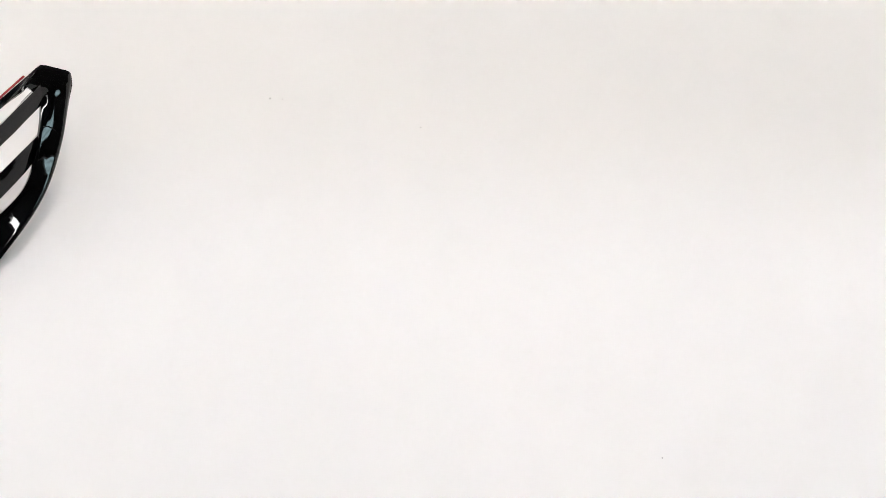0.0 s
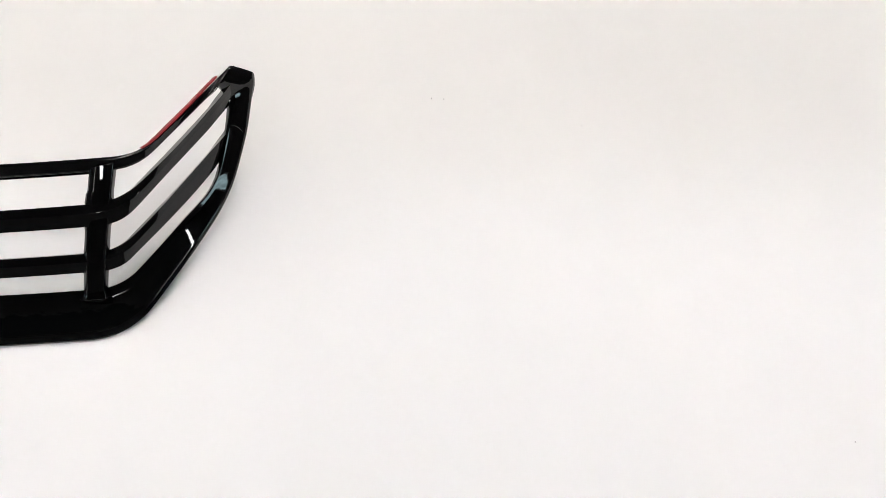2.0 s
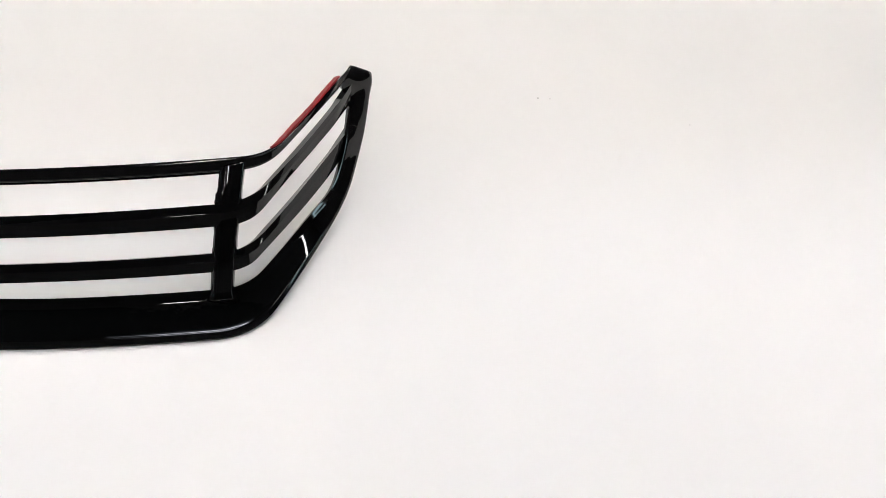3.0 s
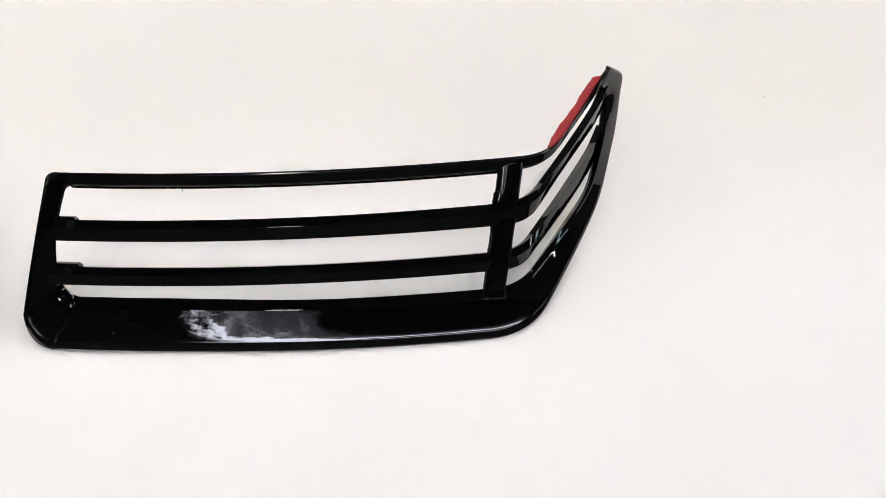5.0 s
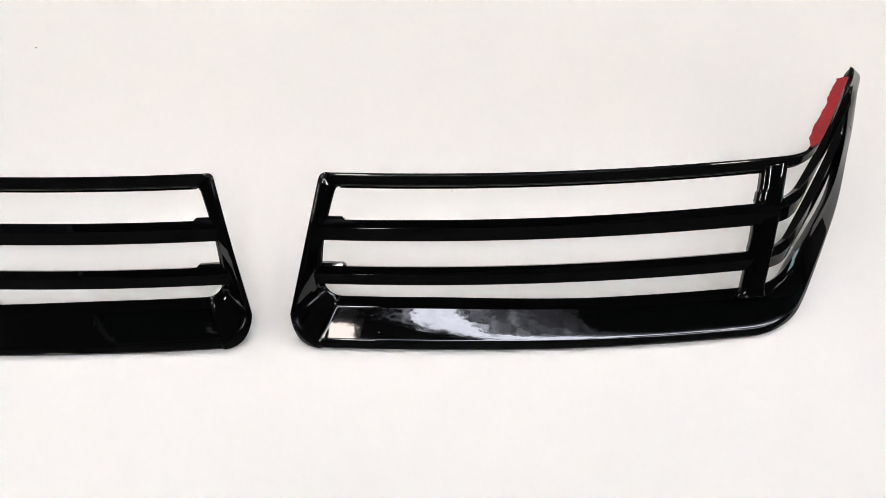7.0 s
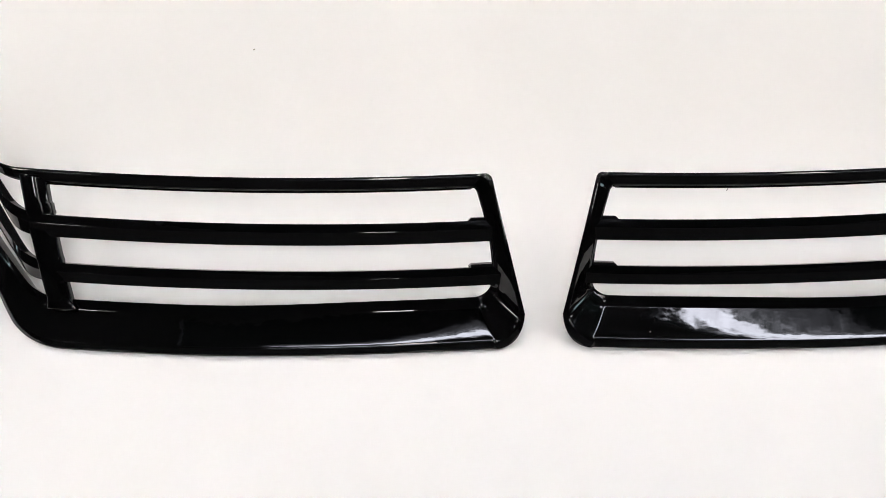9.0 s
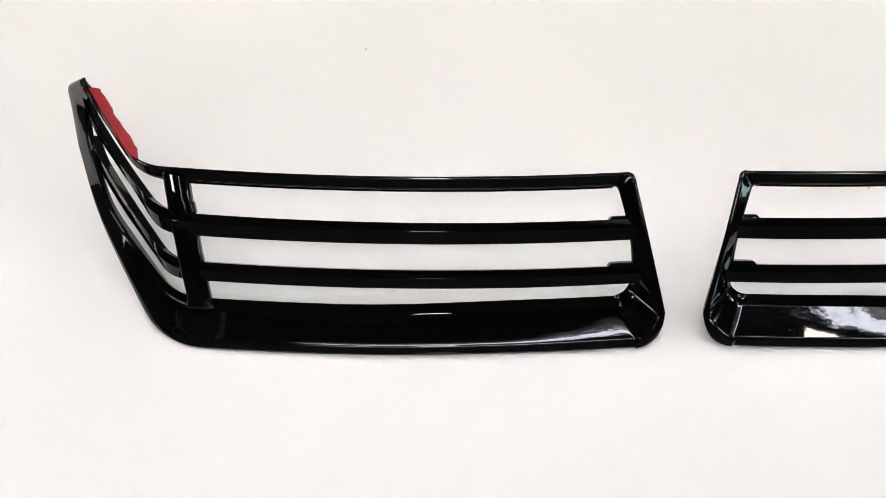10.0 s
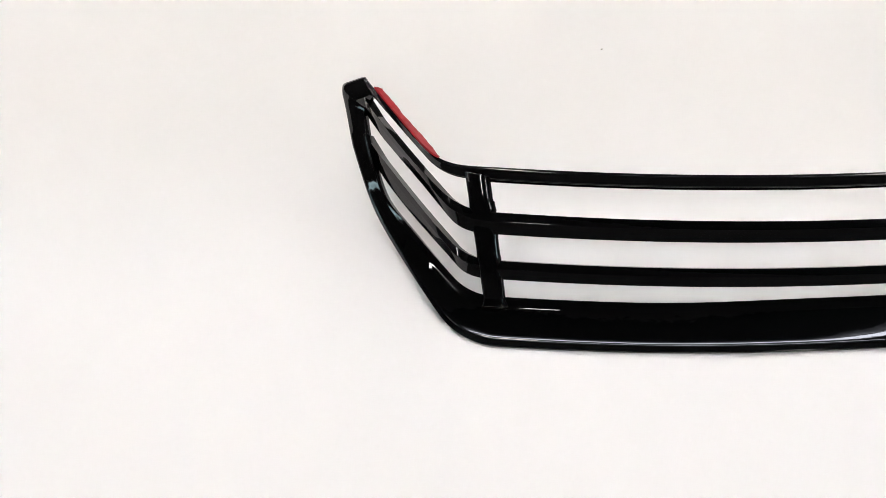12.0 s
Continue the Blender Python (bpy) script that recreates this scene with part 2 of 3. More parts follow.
def rail(start, side, depth, z0, corner, end, turn=0.018, bulge=0.0012, wing=()):
    """A long edge of the guard: bowed front from x = start, a rounded corner, then the wing to its end."""
    corner, end = Vector(corner), Vector(end)
    knots = [corner, *[Vector(w) for w in wing], end]
    d = (knots[1] - corner).normalized()
    turn2 = min(turn, (knots[1] - corner).length * 0.8)

    def front(x):
        return Vector((x, depth + BOW * (x - BOW_X) ** 2, z0 + (corner.z - z0) * (x - 0.036) / (corner.x - 0.036)))
    x1 = corner.x - turn
    pts = [front(start + (x1 - start) * k / NF) for k in range(NF)]
    pts += bezier(front(x1), Vector((corner.x, front(corner.x).y, corner.z)), corner + d * turn2, NC)
    # the wing: a smooth line through its knots
    line = [corner + d * turn2, *knots[1:]]
    seg = [(b - a).length for a, b in zip(line, line[1:])]
    total, out = sum(seg), Vector((0.86, -0.51, 0))
    ext = [line[0] * 2 - line[1], *line, line[-1] * 2 - line[-2]]
    for k in range(NW + 1):
        s = total * k / NW
        j = 0
        while j < len(seg) - 1 and s > seg[j]:
            s -= seg[j]
            j += 1
        t = min(1.0, s / seg[j])
        p0, p1, p2, p3 = ext[j:j + 4]
        q = 0.5 * (2 * p1 + (p2 - p0) * t + (2 * p0 - 5 * p1 + 4 * p2 - p3) * t * t + (3 * p1 - p0 - 3 * p2 + p3) * t ** 3)
        pts.append(q + out * bulge * 4 * (k / NW) * (1 - k / NW))
    # ease the joints of the wing's line
    for _ in range(4):
        mid = [pts[k] if k < NF + NC - 2 or k > len(pts) - 3 else (pts[k - 1] + pts[k] * 2 + pts[k + 1]) / 4 for k in range(len(pts))]
        pts = mid
    out = []
    for q in pts:
        if q.x > corner.x - 0.01:
            along = max(0.0, q.y - corner.y) / 0.08
            q = q + Vector((SPLAY[side] * along, 0, RISE[side] * min(1.0, along)))
        out.append(q)
    return out


def rounded(a, b, c, n):
    return bezier(a, b, c, n) + [c]


TOP_OUT = dict(depth=0.1254, z0=0.0691, corner=(0.3673, 0.1370, 0.0717), end=(0.4175, 0.2168, 0.0690), turn=0.019, bulge=0.0004)
TOP_IN = dict(depth=0.1195, z0=0.0619, corner=(0.3651, 0.1324, 0.0648), end=(0.4108, 0.1986, 0.0680), turn=0.019, bulge=0.0004)
FLANGE_IN = dict(depth=0.0585, z0=0.0138, corner=(0.3487, 0.0689, 0.0134), end=(0.4172, 0.1985, 0.0548), turn=0.020, bulge=0.0031, wing=((0.3841, 0.1175, 0.0240), (0.4030, 0.1466, 0.0262), (0.4150, 0.1800, 0.0442)))
FLANGE_OUT = dict(depth=0.0256, z0=0.0055, corner=(0.3571, 0.0369, 0.0048), end=(0.4355, 0.2203, 0.0514), turn=0.030, bulge=0.0017, wing=((0.3931, 0.1022, 0.0096), (0.4125, 0.1412, 0.0154), (0.4243, 0.1810, 0.0277)))
BAR_ROWS = (
    (dict(depth=0.1004, z0=0.0508, corner=(0.3548, 0.1115, 0.0559), end=(0.4187, 0.2059, 0.0629), turn=0.0219, bulge=0.0014),
     dict(depth=0.0888, z0=0.0424, corner=(0.3530, 0.0997, 0.0463), end=(0.4207, 0.1940, 0.0550), turn=0.0164, bulge=0.0006)),
    (dict(depth=0.0751, z0=0.0309, corner=(0.3496, 0.0856, 0.0341), end=(0.4177, 0.1859, 0.0407), turn=0.0184, bulge=0.0006),
     dict(depth=0.0659, z0=0.0223, corner=(0.3501, 0.0765, 0.0250), end=(0.4197, 0.1761, 0.0332), turn=0.0148, bulge=0.0027)),
)
# heights of the frame's face above the line from its inner to its outer edge, for the broad lip and for the slim rails
LIP = ((0.0, -0.0002), (0.09, -0.0012), (0.185, -0.0024), (0.20, -0.00255), (0.215, -0.0026), (0.40, -0.0020), (0.60, -0.0012), (0.76, -0.0005), (0.835, -0.0001), (0.855, 0.0), (0.875, -0.0003), (0.93, -0.0014), (1.0, -0.0034))
SLIM = ((0.0, -0.0010), (0.09, -0.0003), (0.185, 0.0), (0.20, 0.0), (0.215, 0.0), (0.40, 0.0001), (0.60, 0.0002), (0.76, 0.0003), (0.835, 0.0003), (0.855, 0.0003), (0.875, 0.0002), (0.93, -0.0003), (1.0, -0.0012))


# for the end of the wing: the inner half stands up like a low wall
END = ((0.0, 0.0), (0.09, 0.0003), (0.2, 0.0007), (0.40, 0.0012), (0.60, 0.0012), (0.76, 0.0009), (0.86, 0.0005), (0.93, -0.0004), (1.0, -0.0022))


# places across the face at which it is built
FACE = (0.0, 0.05, 0.09, 0.12, 0.15, 0.185, 0.20, 0.215, 0.27, 0.33, 0.39, 0.45, 0.51, 0.57, 0.63, 0.68, 0.72, 0.76, 0.79, 0.815, 0.835, 0.855, 0.875, 0.93, 1.0)


def at_face(table):
    return [(f, float(np.interp(f, [q[0] for q in table], [q[1] for q in table]))) for f in FACE]


# and for the limb of the wing between lip and tip: a plane face with a steep outer side
LIMB = ((0.0, -0.0006), (0.06, 0.0000), (0.4, 0.0014), (0.7, 0.0025), (0.79, 0.0028), (0.86, 0.0027), (0.93, 0.0017), (1.0, -0.0006))
LIP, SLIM, END, LIMB = at_face(LIP), at_face(SLIM), at_face(END), at_face(LIMB)

# Tilt of each lip's flat towards the viewer in degrees, by side and distance from the middle of the pair,
# at seven places from the fold down to the bead. Chosen so that the added ceiling glow is mirrored in the wanted
# places.
WARP_AT = (0.0, 0.3, 0.55, 0.7, 0.85, 0.95, 1.0)
WARP = {
    1: (
        (0.050, (6.41, 5.82, 5.16, 4.58, 3.87, 3.40, 3.00)),
        (0.083, (6.66, 6.27, 5.65, 4.60, 3.70, 3.25, 3.10)),
        (0.100, (7.05, 6.63, 6.10, 5.60, 4.75, 4.10, 3.70)),
        (0.125, (7.84, 7.17, 6.55, 6.06, 5.41, 4.73, 4.32)),
        (0.150, (8.20, 7.62, 7.05, 6.65, 6.12, 5.50, 4.99)),
        (0.205, (8.60, 8.10, 7.65, 7.30, 6.85, 5.60, 5.00)),
        (0.265, (11.30, 10.80, 10.10, 9.40, 8.50, 6.50, 5.00)),
        (0.345, (11.60, 11.00, 10.20, 9.60, 8.60, 6.50, 5.00)),
    ),
    -1: (
        (0.050, (10.19, 9.07, 7.85, 6.95, 5.88, 4.89, 4.32)),
        (0.080, (11.06, 10.11, 9.06, 7.98, 6.56, 5.40, 4.65)),
        (0.120, (11.76, 10.98, 10.11, 9.40, 8.50, 6.50, 4.20)),
        (0.345, (11.93, 11.16, 10.28, 9.60, 8.60, 6.50, 4.20)),
    ),
}
FLAT_FROM, FLAT_TO = 0.20, 0.835


def drawn(x):
    """Share by which the lip has drawn back at x, towards the inner end."""
    u = min(1.0, max(0.0, (0.23 - x) / 0.13))
    return u * u * (3 - 2 * u)


DRAW_IN, DRAW_OUT = 0.0030, 0.0010


def hollow(f, x, side):
    """How far the warped lip lies below its plain section."""
    if f <= FLAT_FROM:
        return 0.0
    xs = [row[0] for row in WARP[side]]
    tilts = [float(np.interp(x, xs, [row[1][k] for row in WARP[side]])) for k in range(len(WARP_AT))]
    deep = FLANGE_IN["depth"] - FLANGE_OUT["depth"] + (DRAW_IN - DRAW_OUT) * drawn(x)
    fall, steps = 0.0, 24
    end = min(f, FLAT_TO)
    for k in range(steps):
        v = (end - FLAT_FROM) * (k + 0.5) / steps / (FLAT_TO - FLAT_FROM)
        fall += math.tan(radians(float(np.interp(v, WARP_AT, tilts)))) * deep * (end - FLAT_FROM) / steps
    places, heights = [q[0] for q in LIP], [q[1] for q in LIP]
    plain = (FLANGE_IN["z0"] - FLANGE_OUT["z0"]) * (end - FLAT_FROM) + float(np.interp(FLAT_FROM, places, heights) - np.interp(end, places, heights))
    ease = 1.0 if f <= FLAT_TO else 1 - 0.4 * (f - FLAT_TO) / (1 - FLAT_TO)
    at_corner = min(1.0, max(0.0, (0.356 - x) / 0.02))
    return (fall - plain) * ease * at_corner


LIMB_TURNS = {1: 0.141, -1: 0.126}  # how far back the limb's face has begun to turn up, by side


def frame_mesh(side):
    """The closed rim of a guard: slim top rail and inner end, broad lip along the foot, sweeping up into the wing."""
    outer, inner, broad = [], [], []
    t_out, t_in = rail(0.042, side, **TOP_OUT), rail(0.0485, side, **TOP_IN)
    f_out, f_in = rail(0.034, side, **FLANGE_OUT), rail(0.046, side, **FLANGE_IN)
    # towards the inner end the lip draws back a little
    for line, back in ((f_out, DRAW_OUT), (f_in, DRAW_IN)):
        for q in line:
            q.y += back * drawn(q.x)
    outer += t_out
    inner += t_in
    broad += [0.0] * len(t_out)
    # the blunt tip
    shoulder = t_out[-1].lerp(f_out[-1] + Vector((0.002, 0.002, 0.001)), 0.75)
    outer += [t_out[-1].lerp(shoulder, k / 4) for k in range(1, 5)]
    outer += bezier(shoulder, f_out[-1] + Vector((0.003, 0.003, 0.002)), f_out[-3], 6)[1:]
    for k in range(1, 8):
        inner.append(t_in[-1].lerp(f_in[-1], k / 8))
        broad.append(0.0)
    outer += f_out[-3::-1]
    inner += f_in[::-1]
    tip = range(len(t_out) - 4, len(t_out) + 10)
    for _ in range(1):
        eased = {k: (outer[k - 1] + outer[k] * 2 + outer[k + 1]) / 4 for k in tip}
        for k in tip:
            outer[k] = eased[k] + (outer[k] - eased[k]) * 0.15
    broad += [min(1.0, max(0.0, (k / NW - 0.45) / 0.55)) for k in range(len(f_out))]
    # rounded foot of the inner end, then the end rail up to the top
    o0, i0 = f_out[0], f_in[0]
    n = FOOT
    outer += rounded(o0, Vector((0.0143, 0.0312, 0.005)), Vector((0.0140, 0.048, 0.017)), n)[1:]
    inner += rounded(i0, Vector((0.0350, 0.0655, 0.0145)), Vector((0.0345, 0.073, 0.0235)), n)[1:]
    broad += [1 - 0.6 * k / n for k in range(1, n + 1)]
    n = 24
    top_o, top_i = Vector((0.0348, 0.123, 0.0695)), Vector((0.0445, 0.117, 0.0600))
    for k in range(1, n + 1):
        t = k / n
        outer.append(Vector((0.0140, 0.048, 0.017)).lerp(top_o, t) + Vector((0, -0.0005, 0.001)) * math.sin(math.pi * t))
        inner.append(Vector((0.0345, 0.073, 0.0235)).lerp(top_i, t) + Vector((-0.002, -0.001, 0.002)) * math.sin(math.pi * t))
        broad.append(0.4 * (1 - t) ** 2)
    n = 5
    outer += rounded(top_o, Vector((0.0362, 0.1290, 0.0705)), t_out[0], n)[1:-1]
    inner += rounded(top_i, Vector((0.0455, 0.1215, 0.0630)), t_in[0], n)[1:-1]
    broad += [0.0] * (n - 1)

    # the lip runs on into the foot, where the sloping inner end rises from it by a narrow facet
    def across_lip(f, x):
        return f_in[0].z + (f_out[0].z - f_in[0].z) * f + float(np.interp(f, [q[0] for q in LIP], [q[1] for q in LIP])) - hollow(f, x, side)

    def plain_lip(f, x):
        lo, hi = 0.215, 0.835
        if f < lo:
            return across_lip(lo, x) + (across_lip(lo, x) - across_lip(0.33, x)) * (lo - f) / (0.33 - lo)
        if f > hi:
            return across_lip(hi, x) + (across_lip(hi, x) - across_lip(0.76, x)) * (f - hi) / (hi - 0.76)
        return across_lip(f, x)

    def lip_share(y):
        return (f_in[0].y - y) / (f_in[0].y - f_out[0].y)

    b = Vector((0.0140, 0.0480, 0.0172))
    a, c = [Vector((x, y, plain_lip(lip_share(y), x))) for x, y in ((0.0425, 0.0600), (0.0316, 0.0350))]
    end_normal = (b - a).cross(c - a)
    corner_from, corner_to = len(t_out) + 7 + len(f_out) - 1, len(t_out) + 7 + len(f_out) + FOOT

    def foot_height(x, y):
        lip_z = plain_lip(lip_share(y), x)
        end_z = a.z - (end_normal.x * (x - a.x) + end_normal.y * (y - a.y)) / end_normal.z
        rise = 0.0
        for edge in (-VALLEY, VALLEY):
            u = (end_z - lip_z - edge) / FOLD
            rise += FOLD * (max(0.0, u) + math.log(1 + math.exp(-abs(u)))) / 2
        return lip_z + rise

    count = len(outer)
    verts, rows = [], len(LIP) + 4
    for k in range(count):
        tangent = (outer[(k + 1) % count] - outer[k - 1]).normalized() + (inner[(k + 1) % count] - inner[k - 1]).normalized()
        across = outer[k] - inner[k]
        n = across.cross(tangent).normalized()
        if n.z < 0:
            n = -n
        w = broad[k]
        ring = []
        deep = 0.010 if k > corner_from else 0.0055 if k < len(t_out) - 3 else 0.0055 + 0.003 * w * w
        ring.append(inner[k] - n * deep + across.normalized() * (0.0015 if k >= NF else 0.003))
        # the top rail's inner edge drops straight down
        ring.append(inner[k] + Vector((0, 0.0003, -0.0024)) if k < NF else inner[k] - n * (deep * 0.5))
        past = k - len(t_out)
        near_tip = min(1.0, max(0.0, 1 + (past + 1) / 4 if past < 0 else 1.0 if past < 8 else 1 - (past - 8) / 5))
        on_limb = 1.0 if 0 < past < len(f_out) else 0.0
        raised = 0.15 + 0.85 * min(1.0, max(0.0, (inner[k].y - LIMB_TURNS[side]) / 0.045))
        on_wing = min(1.0, max(0.0, (NW + 10 + 7 - past) / 10)) if past > 0 else 0.0
        # in the foot the opening's edge sinks to the level of the lip
        sunk = begun = 0.0
        if corner_from < k < corner_to:
            ended = min(1.0, (corner_to - k) / 30)
            ended *= ended * (3 - 2 * ended)
            sunk, begun = [u * u * (3 - 2 * u) * ended for u in (min(1.0, (k - corner_from) / 14), min(1.0, (k - corner_from) / 3))]
        edge_drop = 0.0
        for (f, h1), (_, h2), (_, h3), (_, h4) in zip(LIP, SLIM, END, LIMB):
            slim = h2 + (h4 * raised - h2) * on_limb
            slim += (h3 - slim) * near_tip
            v = inner[k] + across * f + n * (h1 * w * (1 - 0.6 * on_wing) + slim * (1 - w))
            if len(t_out) + 7 < k <= corner_from:
                v.z -= hollow(f, v.x, side)
            elif corner_from < k < corner_to:
                plan = inner[k] + across * f
                near = max(0.0, 1 - f / 0.215)
                for _ in range(2):
                    level = foot_height(plan.x, plan.y)
                    plan.y = inner[k].y + across.y * f + 0.47 * max(0.0, inner[k].z - level) * near
                plan.z = level + (0.0003 if f and f < 0.2 else 0.0)
                v.z -= hollow(f, 0.046, side) * max(0.0, 1 - (k - corner_from) / 34)
                if f > 0.835:
                    plan.z += (v.z - plan.z) * ((f - 0.835) / 0.165) ** 1.5
                v = v.lerp(plan, sunk if f < 0.215 else begun)
            if f == 0.0:
                edge_drop = v - inner[k]
            ring.append(v)
        if sunk:
            ring[0], ring[1] = ring[0] + edge_drop, ring[1] + edge_drop
        down = (n + Vector((0, 0, 0.9))).normalized()
        ring.append(outer[k] - down * 0.0025 - across.normalized() * 0.0008)
        ring.append(outer[k] - down * (0.007 * (1 - w) + 0.004 * w) - across.normalized() * (0.0045 * (1 - w) + 0.001 * w))
        for v in ring:
            v.z = max(v.z, 0.0006)
            verts.append((v.x * side, v.y, v.z))
    faces = []
    for k in range(count):
        a, b = k * rows, ((k + 1) % count) * rows
        for j in range(rows):
            faces.append((a + j, b + j, b + (j + 1) % rows, a + (j + 1) % rows))
    return mesh_of("frame", verts, faces, BLACK)


def bar_section(top, fold):
    """Section of a bar, as share of its width from the upper edge down and height: a bevel up to the fold, then the face."""
    return ((0.0, top), (0.2, top + (fold - top) * 0.52), (0.372, fold - (fold - top) * 0.045), (0.39, fold), (0.408, fold * 0.965), (0.72, fold * 0.45),
            (1.0, 0.0), (0.96, -0.0014), (0.80, -0.0040), (0.50, -0.0048), (0.04, -0.0048))


def wing_bar_section():
    """On the wing the face is one plane, turned a little outwards and down."""
    flat = bar_section(0.0, 0.0002)
    return tuple((f, h + 0.0058 * (0.5 - f)) for f, h in flat[:7]) + tuple((f, h - 0.0026 * f) for f, h in flat[7:])


def sweep(upper, lower, section, side, name, mat, wing_section=None):
    """A bar between two edges; past the corner its section turns into wing_section."""
    verts, count, rows = [], len(upper), len(section)
    for k in range(count):
        tangent = (upper[min(k + 1, count - 1)] - upper[max(k - 1, 0)])
        across = lower[k] - upper[k]
        n = tangent.cross(across).normalized()
        if n.z < 0:
            n = -n
        turned = min(1.0, max(0.0, (k - NF - NC * 0.5) / NC)) if wing_section else 0.0
        for (f, h), (f2, h2) in zip(section, wing_section or section):
            v = upper[k] + across * (f + (f2 - f) * turned) + n * (h + (h2 - h) * turned)
            verts.append((v.x * side, v.y, v.z))
    faces = [(k * rows + j, (k + 1) * rows + j, (k + 1) * rows + (j + 1) % rows, k * rows + (j + 1) % rows) for k in range(count - 1) for j in range(rows)]
    faces += [tuple(range(rows)), tuple((count - 1) * rows + j for j in range(rows))]
    return mesh_of(name, verts, faces, mat)


def bar_mesh(top, low, side):
    start = 0.031 if top["z0"] > 0.04 else 0.029
    up, lo = rail(start, side, **top), rail(start, side, **low)
    # the wing end tucks in under the rim
    face = (up[-1] - up[-4]).cross(lo[-1] - up[-1]).normalized()
    face = -face if face.z < 0 else face
    for k in range(6):
        sink = face * 0.0034 * (1 - k / 6) ** 1.3
        up[-1 - k], lo[-1 - k] = up[-1 - k] - sink, lo[-1 - k] - sink
    section = bar_section(-0.0003, 0.0021) if top["z0"] > 0.04 else bar_section(-0.0010, 0.0019)
    me = sweep(up, lo, section, side, "bar", BLACK, wing_bar_section())
    # a small raised tab where the bar meets the inner end
    rise = (up[2] - lo[2]).normalized()
    n = (up[3] - up[2]).cross(lo[2] - up[2]).normalized()
    n = -n if n.z < 0 else n
    bm = bmesh.new()
    bm.from_mesh(me)
    corners = []
    for x, lift in ((0.033, 0.0019), (0.0485, 0.0019), (0.0505, 0.0002)):
        q = up[2] + (up[3] - up[2]) * ((x - up[2].x) / (up[3].x - up[2].x))
        corners.append([q + rise * lift - n * 0.0020, q - rise * 0.0015 - n * 0.0012, q - rise * 0.0015 - n * 0.0062, q + rise * lift - n * 0.0066])
    vs = [[bm.verts.new((v.x * side, v.y, v.z)) for v in ring] for ring in corners]
    for r0, r1 in zip(vs, vs[1:]):
        for j in range(4):
            bm.faces.new((r0[j], r1[j], r1[(j + 1) % 4], r0[(j + 1) % 4]))
    bm.faces.new(vs[0])
    bm.faces.new(vs[-1])
    bmesh.ops.recalc_face_normals(bm, faces=bm.faces)
    bm.to_mesh(me)
    bm.free()
    me.set_sharp_from_angle(angle=radians(40))
    return me


def post_mesh(side):
    """The upright at the corner, from the top rail down to a flared foot on the lip."""
    n = 72
    lift = Vector((0, -0.0012, 0.0016))

    def edge(top, foot, way):
        row = []
        for k in range(n + 1):
            t = k / n
            q = top.lerp(foot, t) + lift * (0.3 + 2.2 * math.sin(math.pi * (0.12 + 0.83 * t)) ** 0.7)
            # small fillets where the bars run in, and a flared foot
            flare = sum(0.0004 * math.exp(-((t - at) / 0.022) ** 2) for at in (0.262, 0.445, 0.628, 0.775))
            flare += 0.0026 * max(0.0, (t - 0.93) / 0.07) ** 2
            q.x += flare * way
            q.y -= 0.0013 * max(0.0, (t - 0.93) / 0.07) ** 2
            row.append(q)
        return row
    left = edge(Vector((0.3325, 0.1307, 0.0666)), Vector((0.3212, 0.0600, 0.0125)), -1)
    right = edge(Vector((0.3496, 0.1347, 0.0676)), Vector((0.3368, 0.0610, 0.0140)), 0.7)
    # a nick in the moulding under the top rail
    for k in range(14, 20):
        left[k].x -= 0.0010
    # a bevel on the inner side, then a plane face to a crisp outer edge
    section = ((0.0, -0.0038), (0.03, -0.0030), (0.16, -0.0015), (0.29, -0.0002), (0.34, 0.0), (0.44, 0.0001), (0.66, 0.0001), (0.88, -0.0001), (0.95, -0.0004), (0.99, -0.0012), (1.0, -0.0030), (0.97, -0.0085), (0.03, -0.0085))
    return sweep(left, right, section, side, "post", BLACK)


def tape_mesh(side):
    """Strip of red liner behind the wing's top rail, with a slightly torn edge."""
    edge = rail(0.042, side, **TOP_OUT)[NF + NC - 6:-5]
    rng = random.Random(5)
    verts, faces, n = [], [], len(edge)
    wave = 0.0
    for k, q in enumerate(edge):
        t = k / (n - 1)
        wave = 0.72 * wave + 0.0019 * (rng.random() - 0.5)
        wide = 0.0088 * min(1.0, 0.2 + t * 3.5) + wave
        inward, up = Vector((-0.60, 0.37, -0.71)), Vector((-0.60, 0.37, 0.71))
        base = q + up * 0.0012 - inward * 0.0006
        for f, h in ((0, -0.001), (0, 0.0002), (0.5, 0.0004), (1, 0.0002), (1, -0.001)):
            v = base + inward * wide * f + up * h
            verts.append((v.x * side, v.y, v.z))
    for k in range(n - 1):
        for j in range(5):
            faces.append((k * 5 + j, k * 5 + 5 + j, k * 5 + 5 + (j + 1) % 5, k * 5 + (j + 1) % 5))
    faces += [tuple(range(5)), tuple((n - 1) * 5 + j for j in range(5))]
    return mesh_of("adhesive_tape", verts, faces, RED)


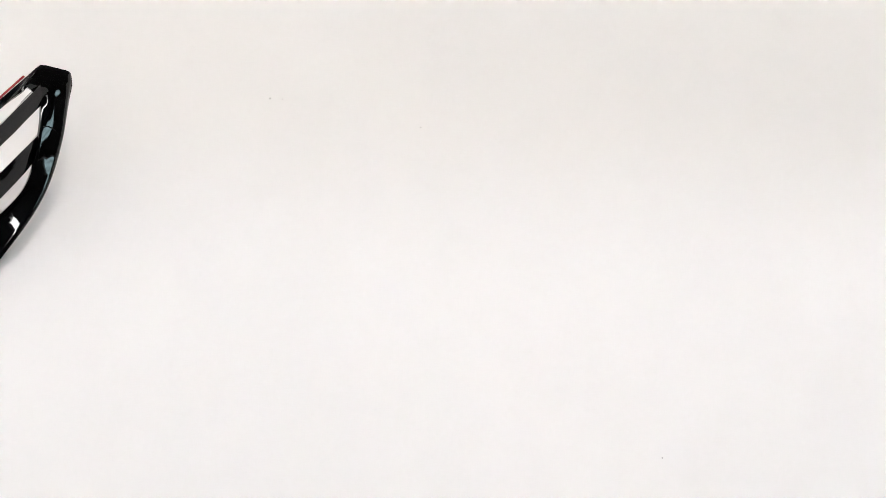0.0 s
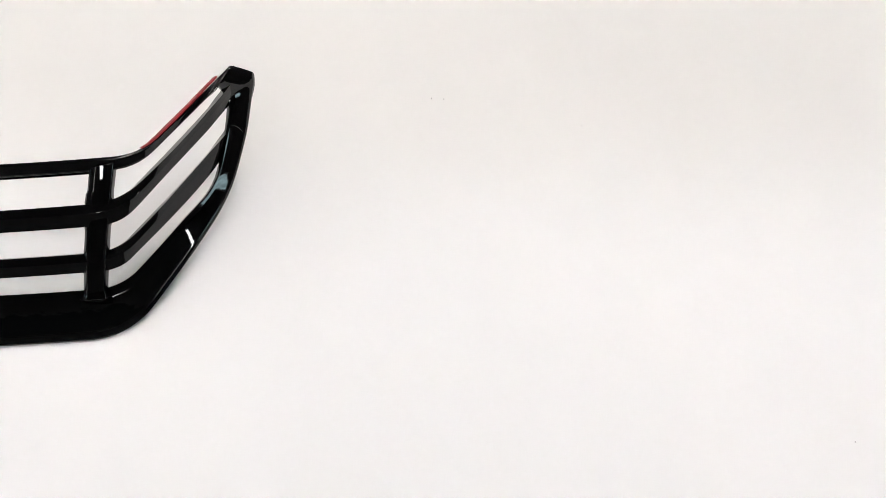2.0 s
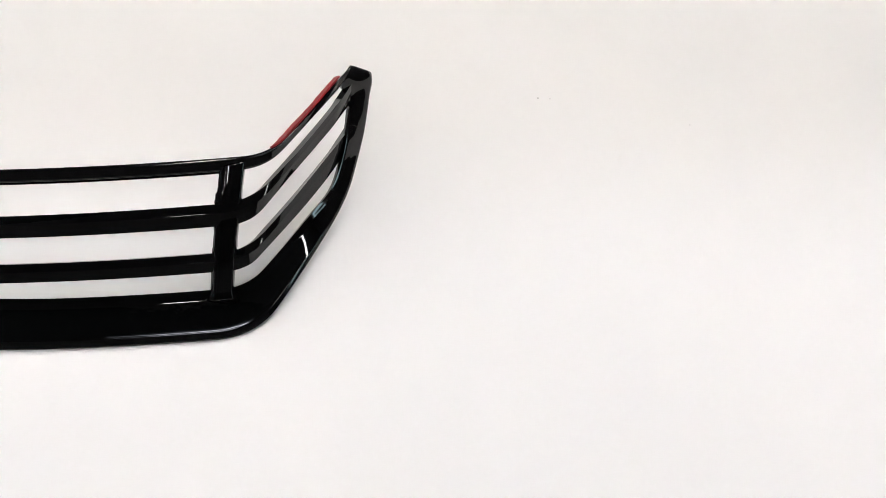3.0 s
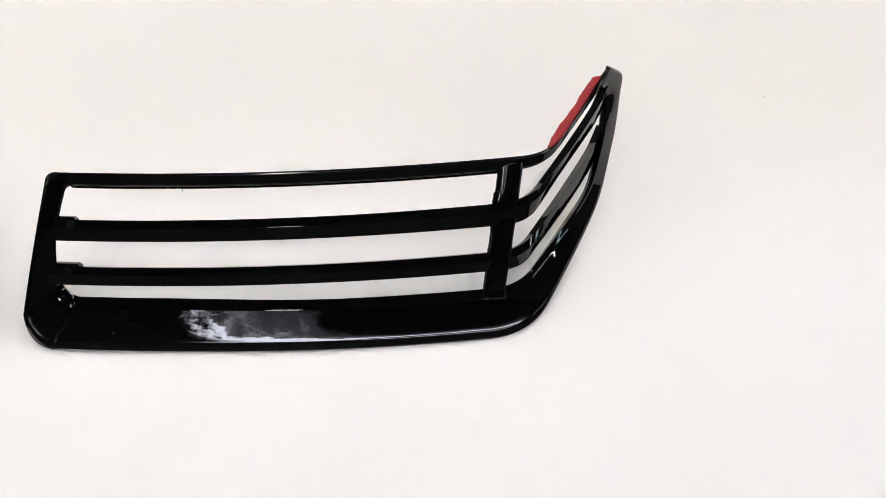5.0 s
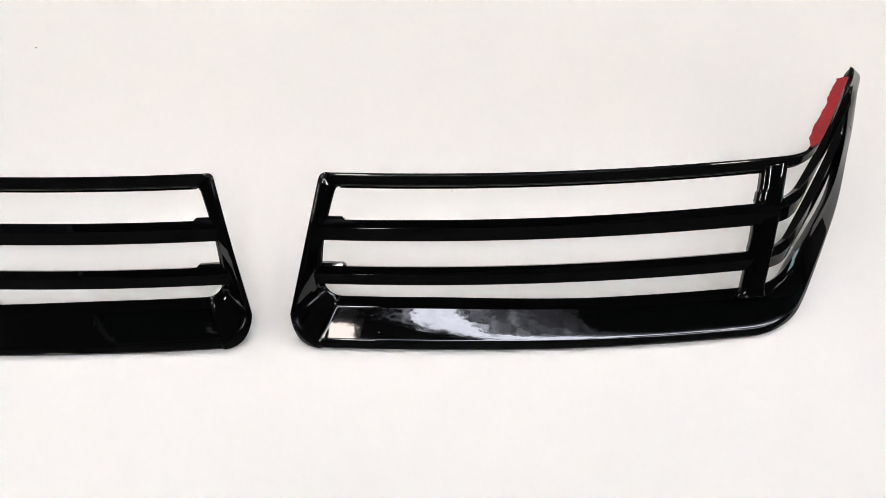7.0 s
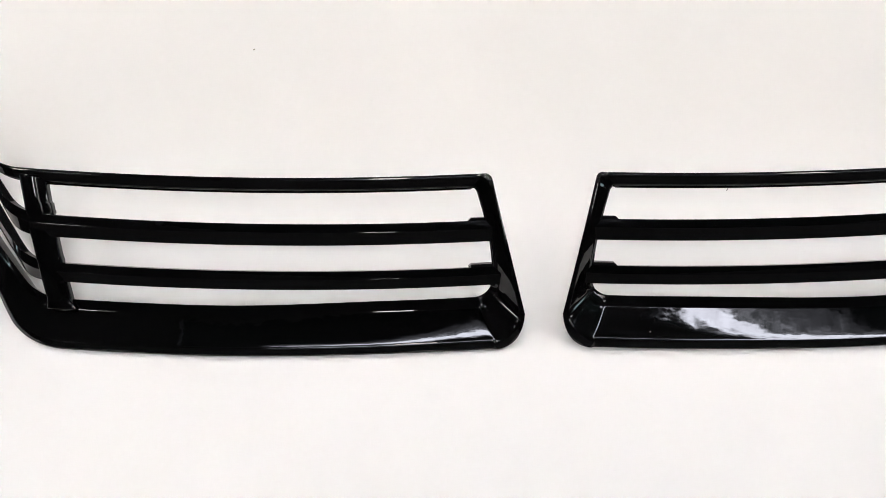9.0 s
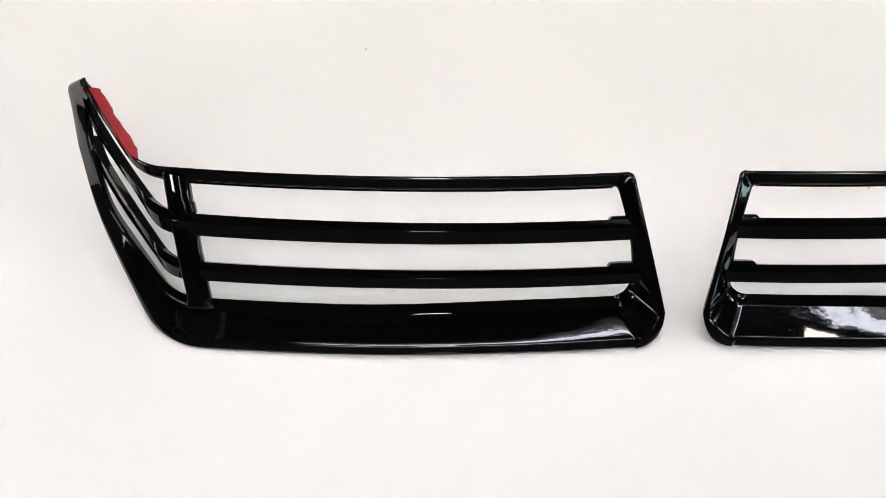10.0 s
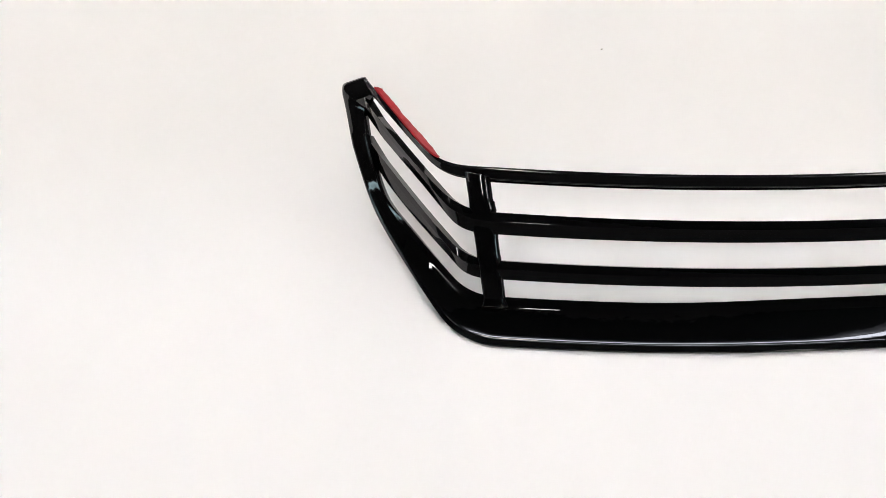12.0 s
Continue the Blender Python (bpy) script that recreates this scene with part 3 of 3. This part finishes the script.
def crease_mesh(frame, side, points, width, height):
    """A slim moulded ridge that lies on the frame along the curve through three plan points, thickest at its middle."""
    tree = BVHTree.FromPolygons([v.co for v in frame.vertices], [f.vertices for f in frame.polygons])
    a, b, c = [Vector((x * side, y, 0.2)) for x, y in points]
    line, n = [], 20
    for q in rounded(a, b * 2 - (a + c) / 2, c, n):
        spot, normal, _, _ = tree.ray_cast(q, Vector((0, 0, -1)))
        if spot:
            line.append((spot, normal if normal.z > 0 else -normal))
    verts, rows = [], 9
    for k, (spot, normal) in enumerate(line):
        ahead = line[min(k + 1, len(line) - 1)][0] - line[max(k - 1, 0)][0]
        beside = ahead.cross(normal).normalized()
        swell = 0.35 + 0.65 * math.sin(math.pi * k / (len(line) - 1))
        for j in range(rows):
            u = 2 * j / (rows - 1) - 1
            verts.append(spot + beside * (u * width * swell / 2) + normal * (height * swell * (1 - u * u) - 0.00012))
    faces = [(k * rows + j, k * rows + rows + j, k * rows + rows + j + 1, k * rows + j + 1) for k in range(len(line) - 1) for j in range(rows - 1)]
    return mesh_of("crease", [tuple(v) for v in verts], faces, BLACK)


# plan points of the moulded lines at the lower bar's tip and the post's foot, with width and height
CREASES = (
    (((0.4135, 0.1812), (0.4168, 0.1832), (0.4205, 0.1822)), 0.0010, 0.00045),
    (((0.3170, 0.0612), (0.3285, 0.0603), (0.3385, 0.0620)), 0.0014, 0.0004),
)


def lamp_guard(side, label):
    guard = tagged(new("lamp_guard"), label, "lamp guard", group="pair of lamp guards")
    f = part("frame", frame_mesh(side), guard)
    soften(f, 0.0006)
    for points, width, height in CREASES:
        part("crease", crease_mesh(f.data, side, points, width, height), guard)
    for top, low in BAR_ROWS:
        soften(part("bar", bar_mesh(top, low, side), guard), 0.0006)
    soften(part("post", post_mesh(side), guard), 0.0008)
    part("adhesive_tape", tape_mesh(side), guard, "red tape liner with a torn edge")
    return guard


first_guard = lamp_guard(1, "glossy black plastic lamp guard with a reflective lip and red tape")
lamp_guard(-1, "glossy black plastic lamp guard with a dark lip and red tape")
# a thread of moulding flash under the top rail of the first guard
part("moulding_flash", box("moulding_flash", (0.1228, 0.1180, 0.0596), (0.1231, 0.1183, 0.0625), BLACK), first_guard, "thin thread of moulding flash")


# ---- specks of dust ----
def speck(x, y, z, size, seed, mat, label):
    bm = bmesh.new()
    bmesh.ops.create_icosphere(bm, subdivisions=2, radius=size)
    rng = random.Random(seed)
    for v in bm.verts:
        v.co *= 0.75 + 0.5 * rng.random()
        v.co.z = max(v.co.z * 0.5, -size * 0.3) + size * 0.3
        v.co.x *= 1.4
    me = bpy.data.meshes.new("dust_speck")
    bm.to_mesh(me)
    bm.free()
    me.materials.append(mat)
    ob = tagged(new("dust_speck", me), label, "dust speck")
    ob.matrix_world = pose(x, y, z, 0, 0, seed * 40)


speck(-0.225, 0.304, 0.0001, 0.00065, 1, DUST, "tiny dark dust speck on the white table")
for k, (x, y, size) in enumerate(((0.5563, 0.2414, 0.0006), (0.5661, 0.2409, 0.0004), (0.6745, 0.2150, 0.0004), (0.8292, -0.0325, 0.0004))):
    speck(x, y, 0.0001, size, 2 + k, PALE_DUST, "tiny pale grey dust speck on the white table")
lip = next(ob for ob in first_guard.children if ob.name.startswith("frame")).data
tree = BVHTree.FromPolygons([v.co for v in lip.vertices], [f.vertices for f in lip.polygons])
spot = tree.ray_cast(Vector((0.0725, 0.0385, 0.1)), Vector((0, 0, -1)))[0]
speck(spot.x, spot.y, spot.z, 0.00035, 9, PALE_DUST, "tiny pale dust speck on the glossy black lip")
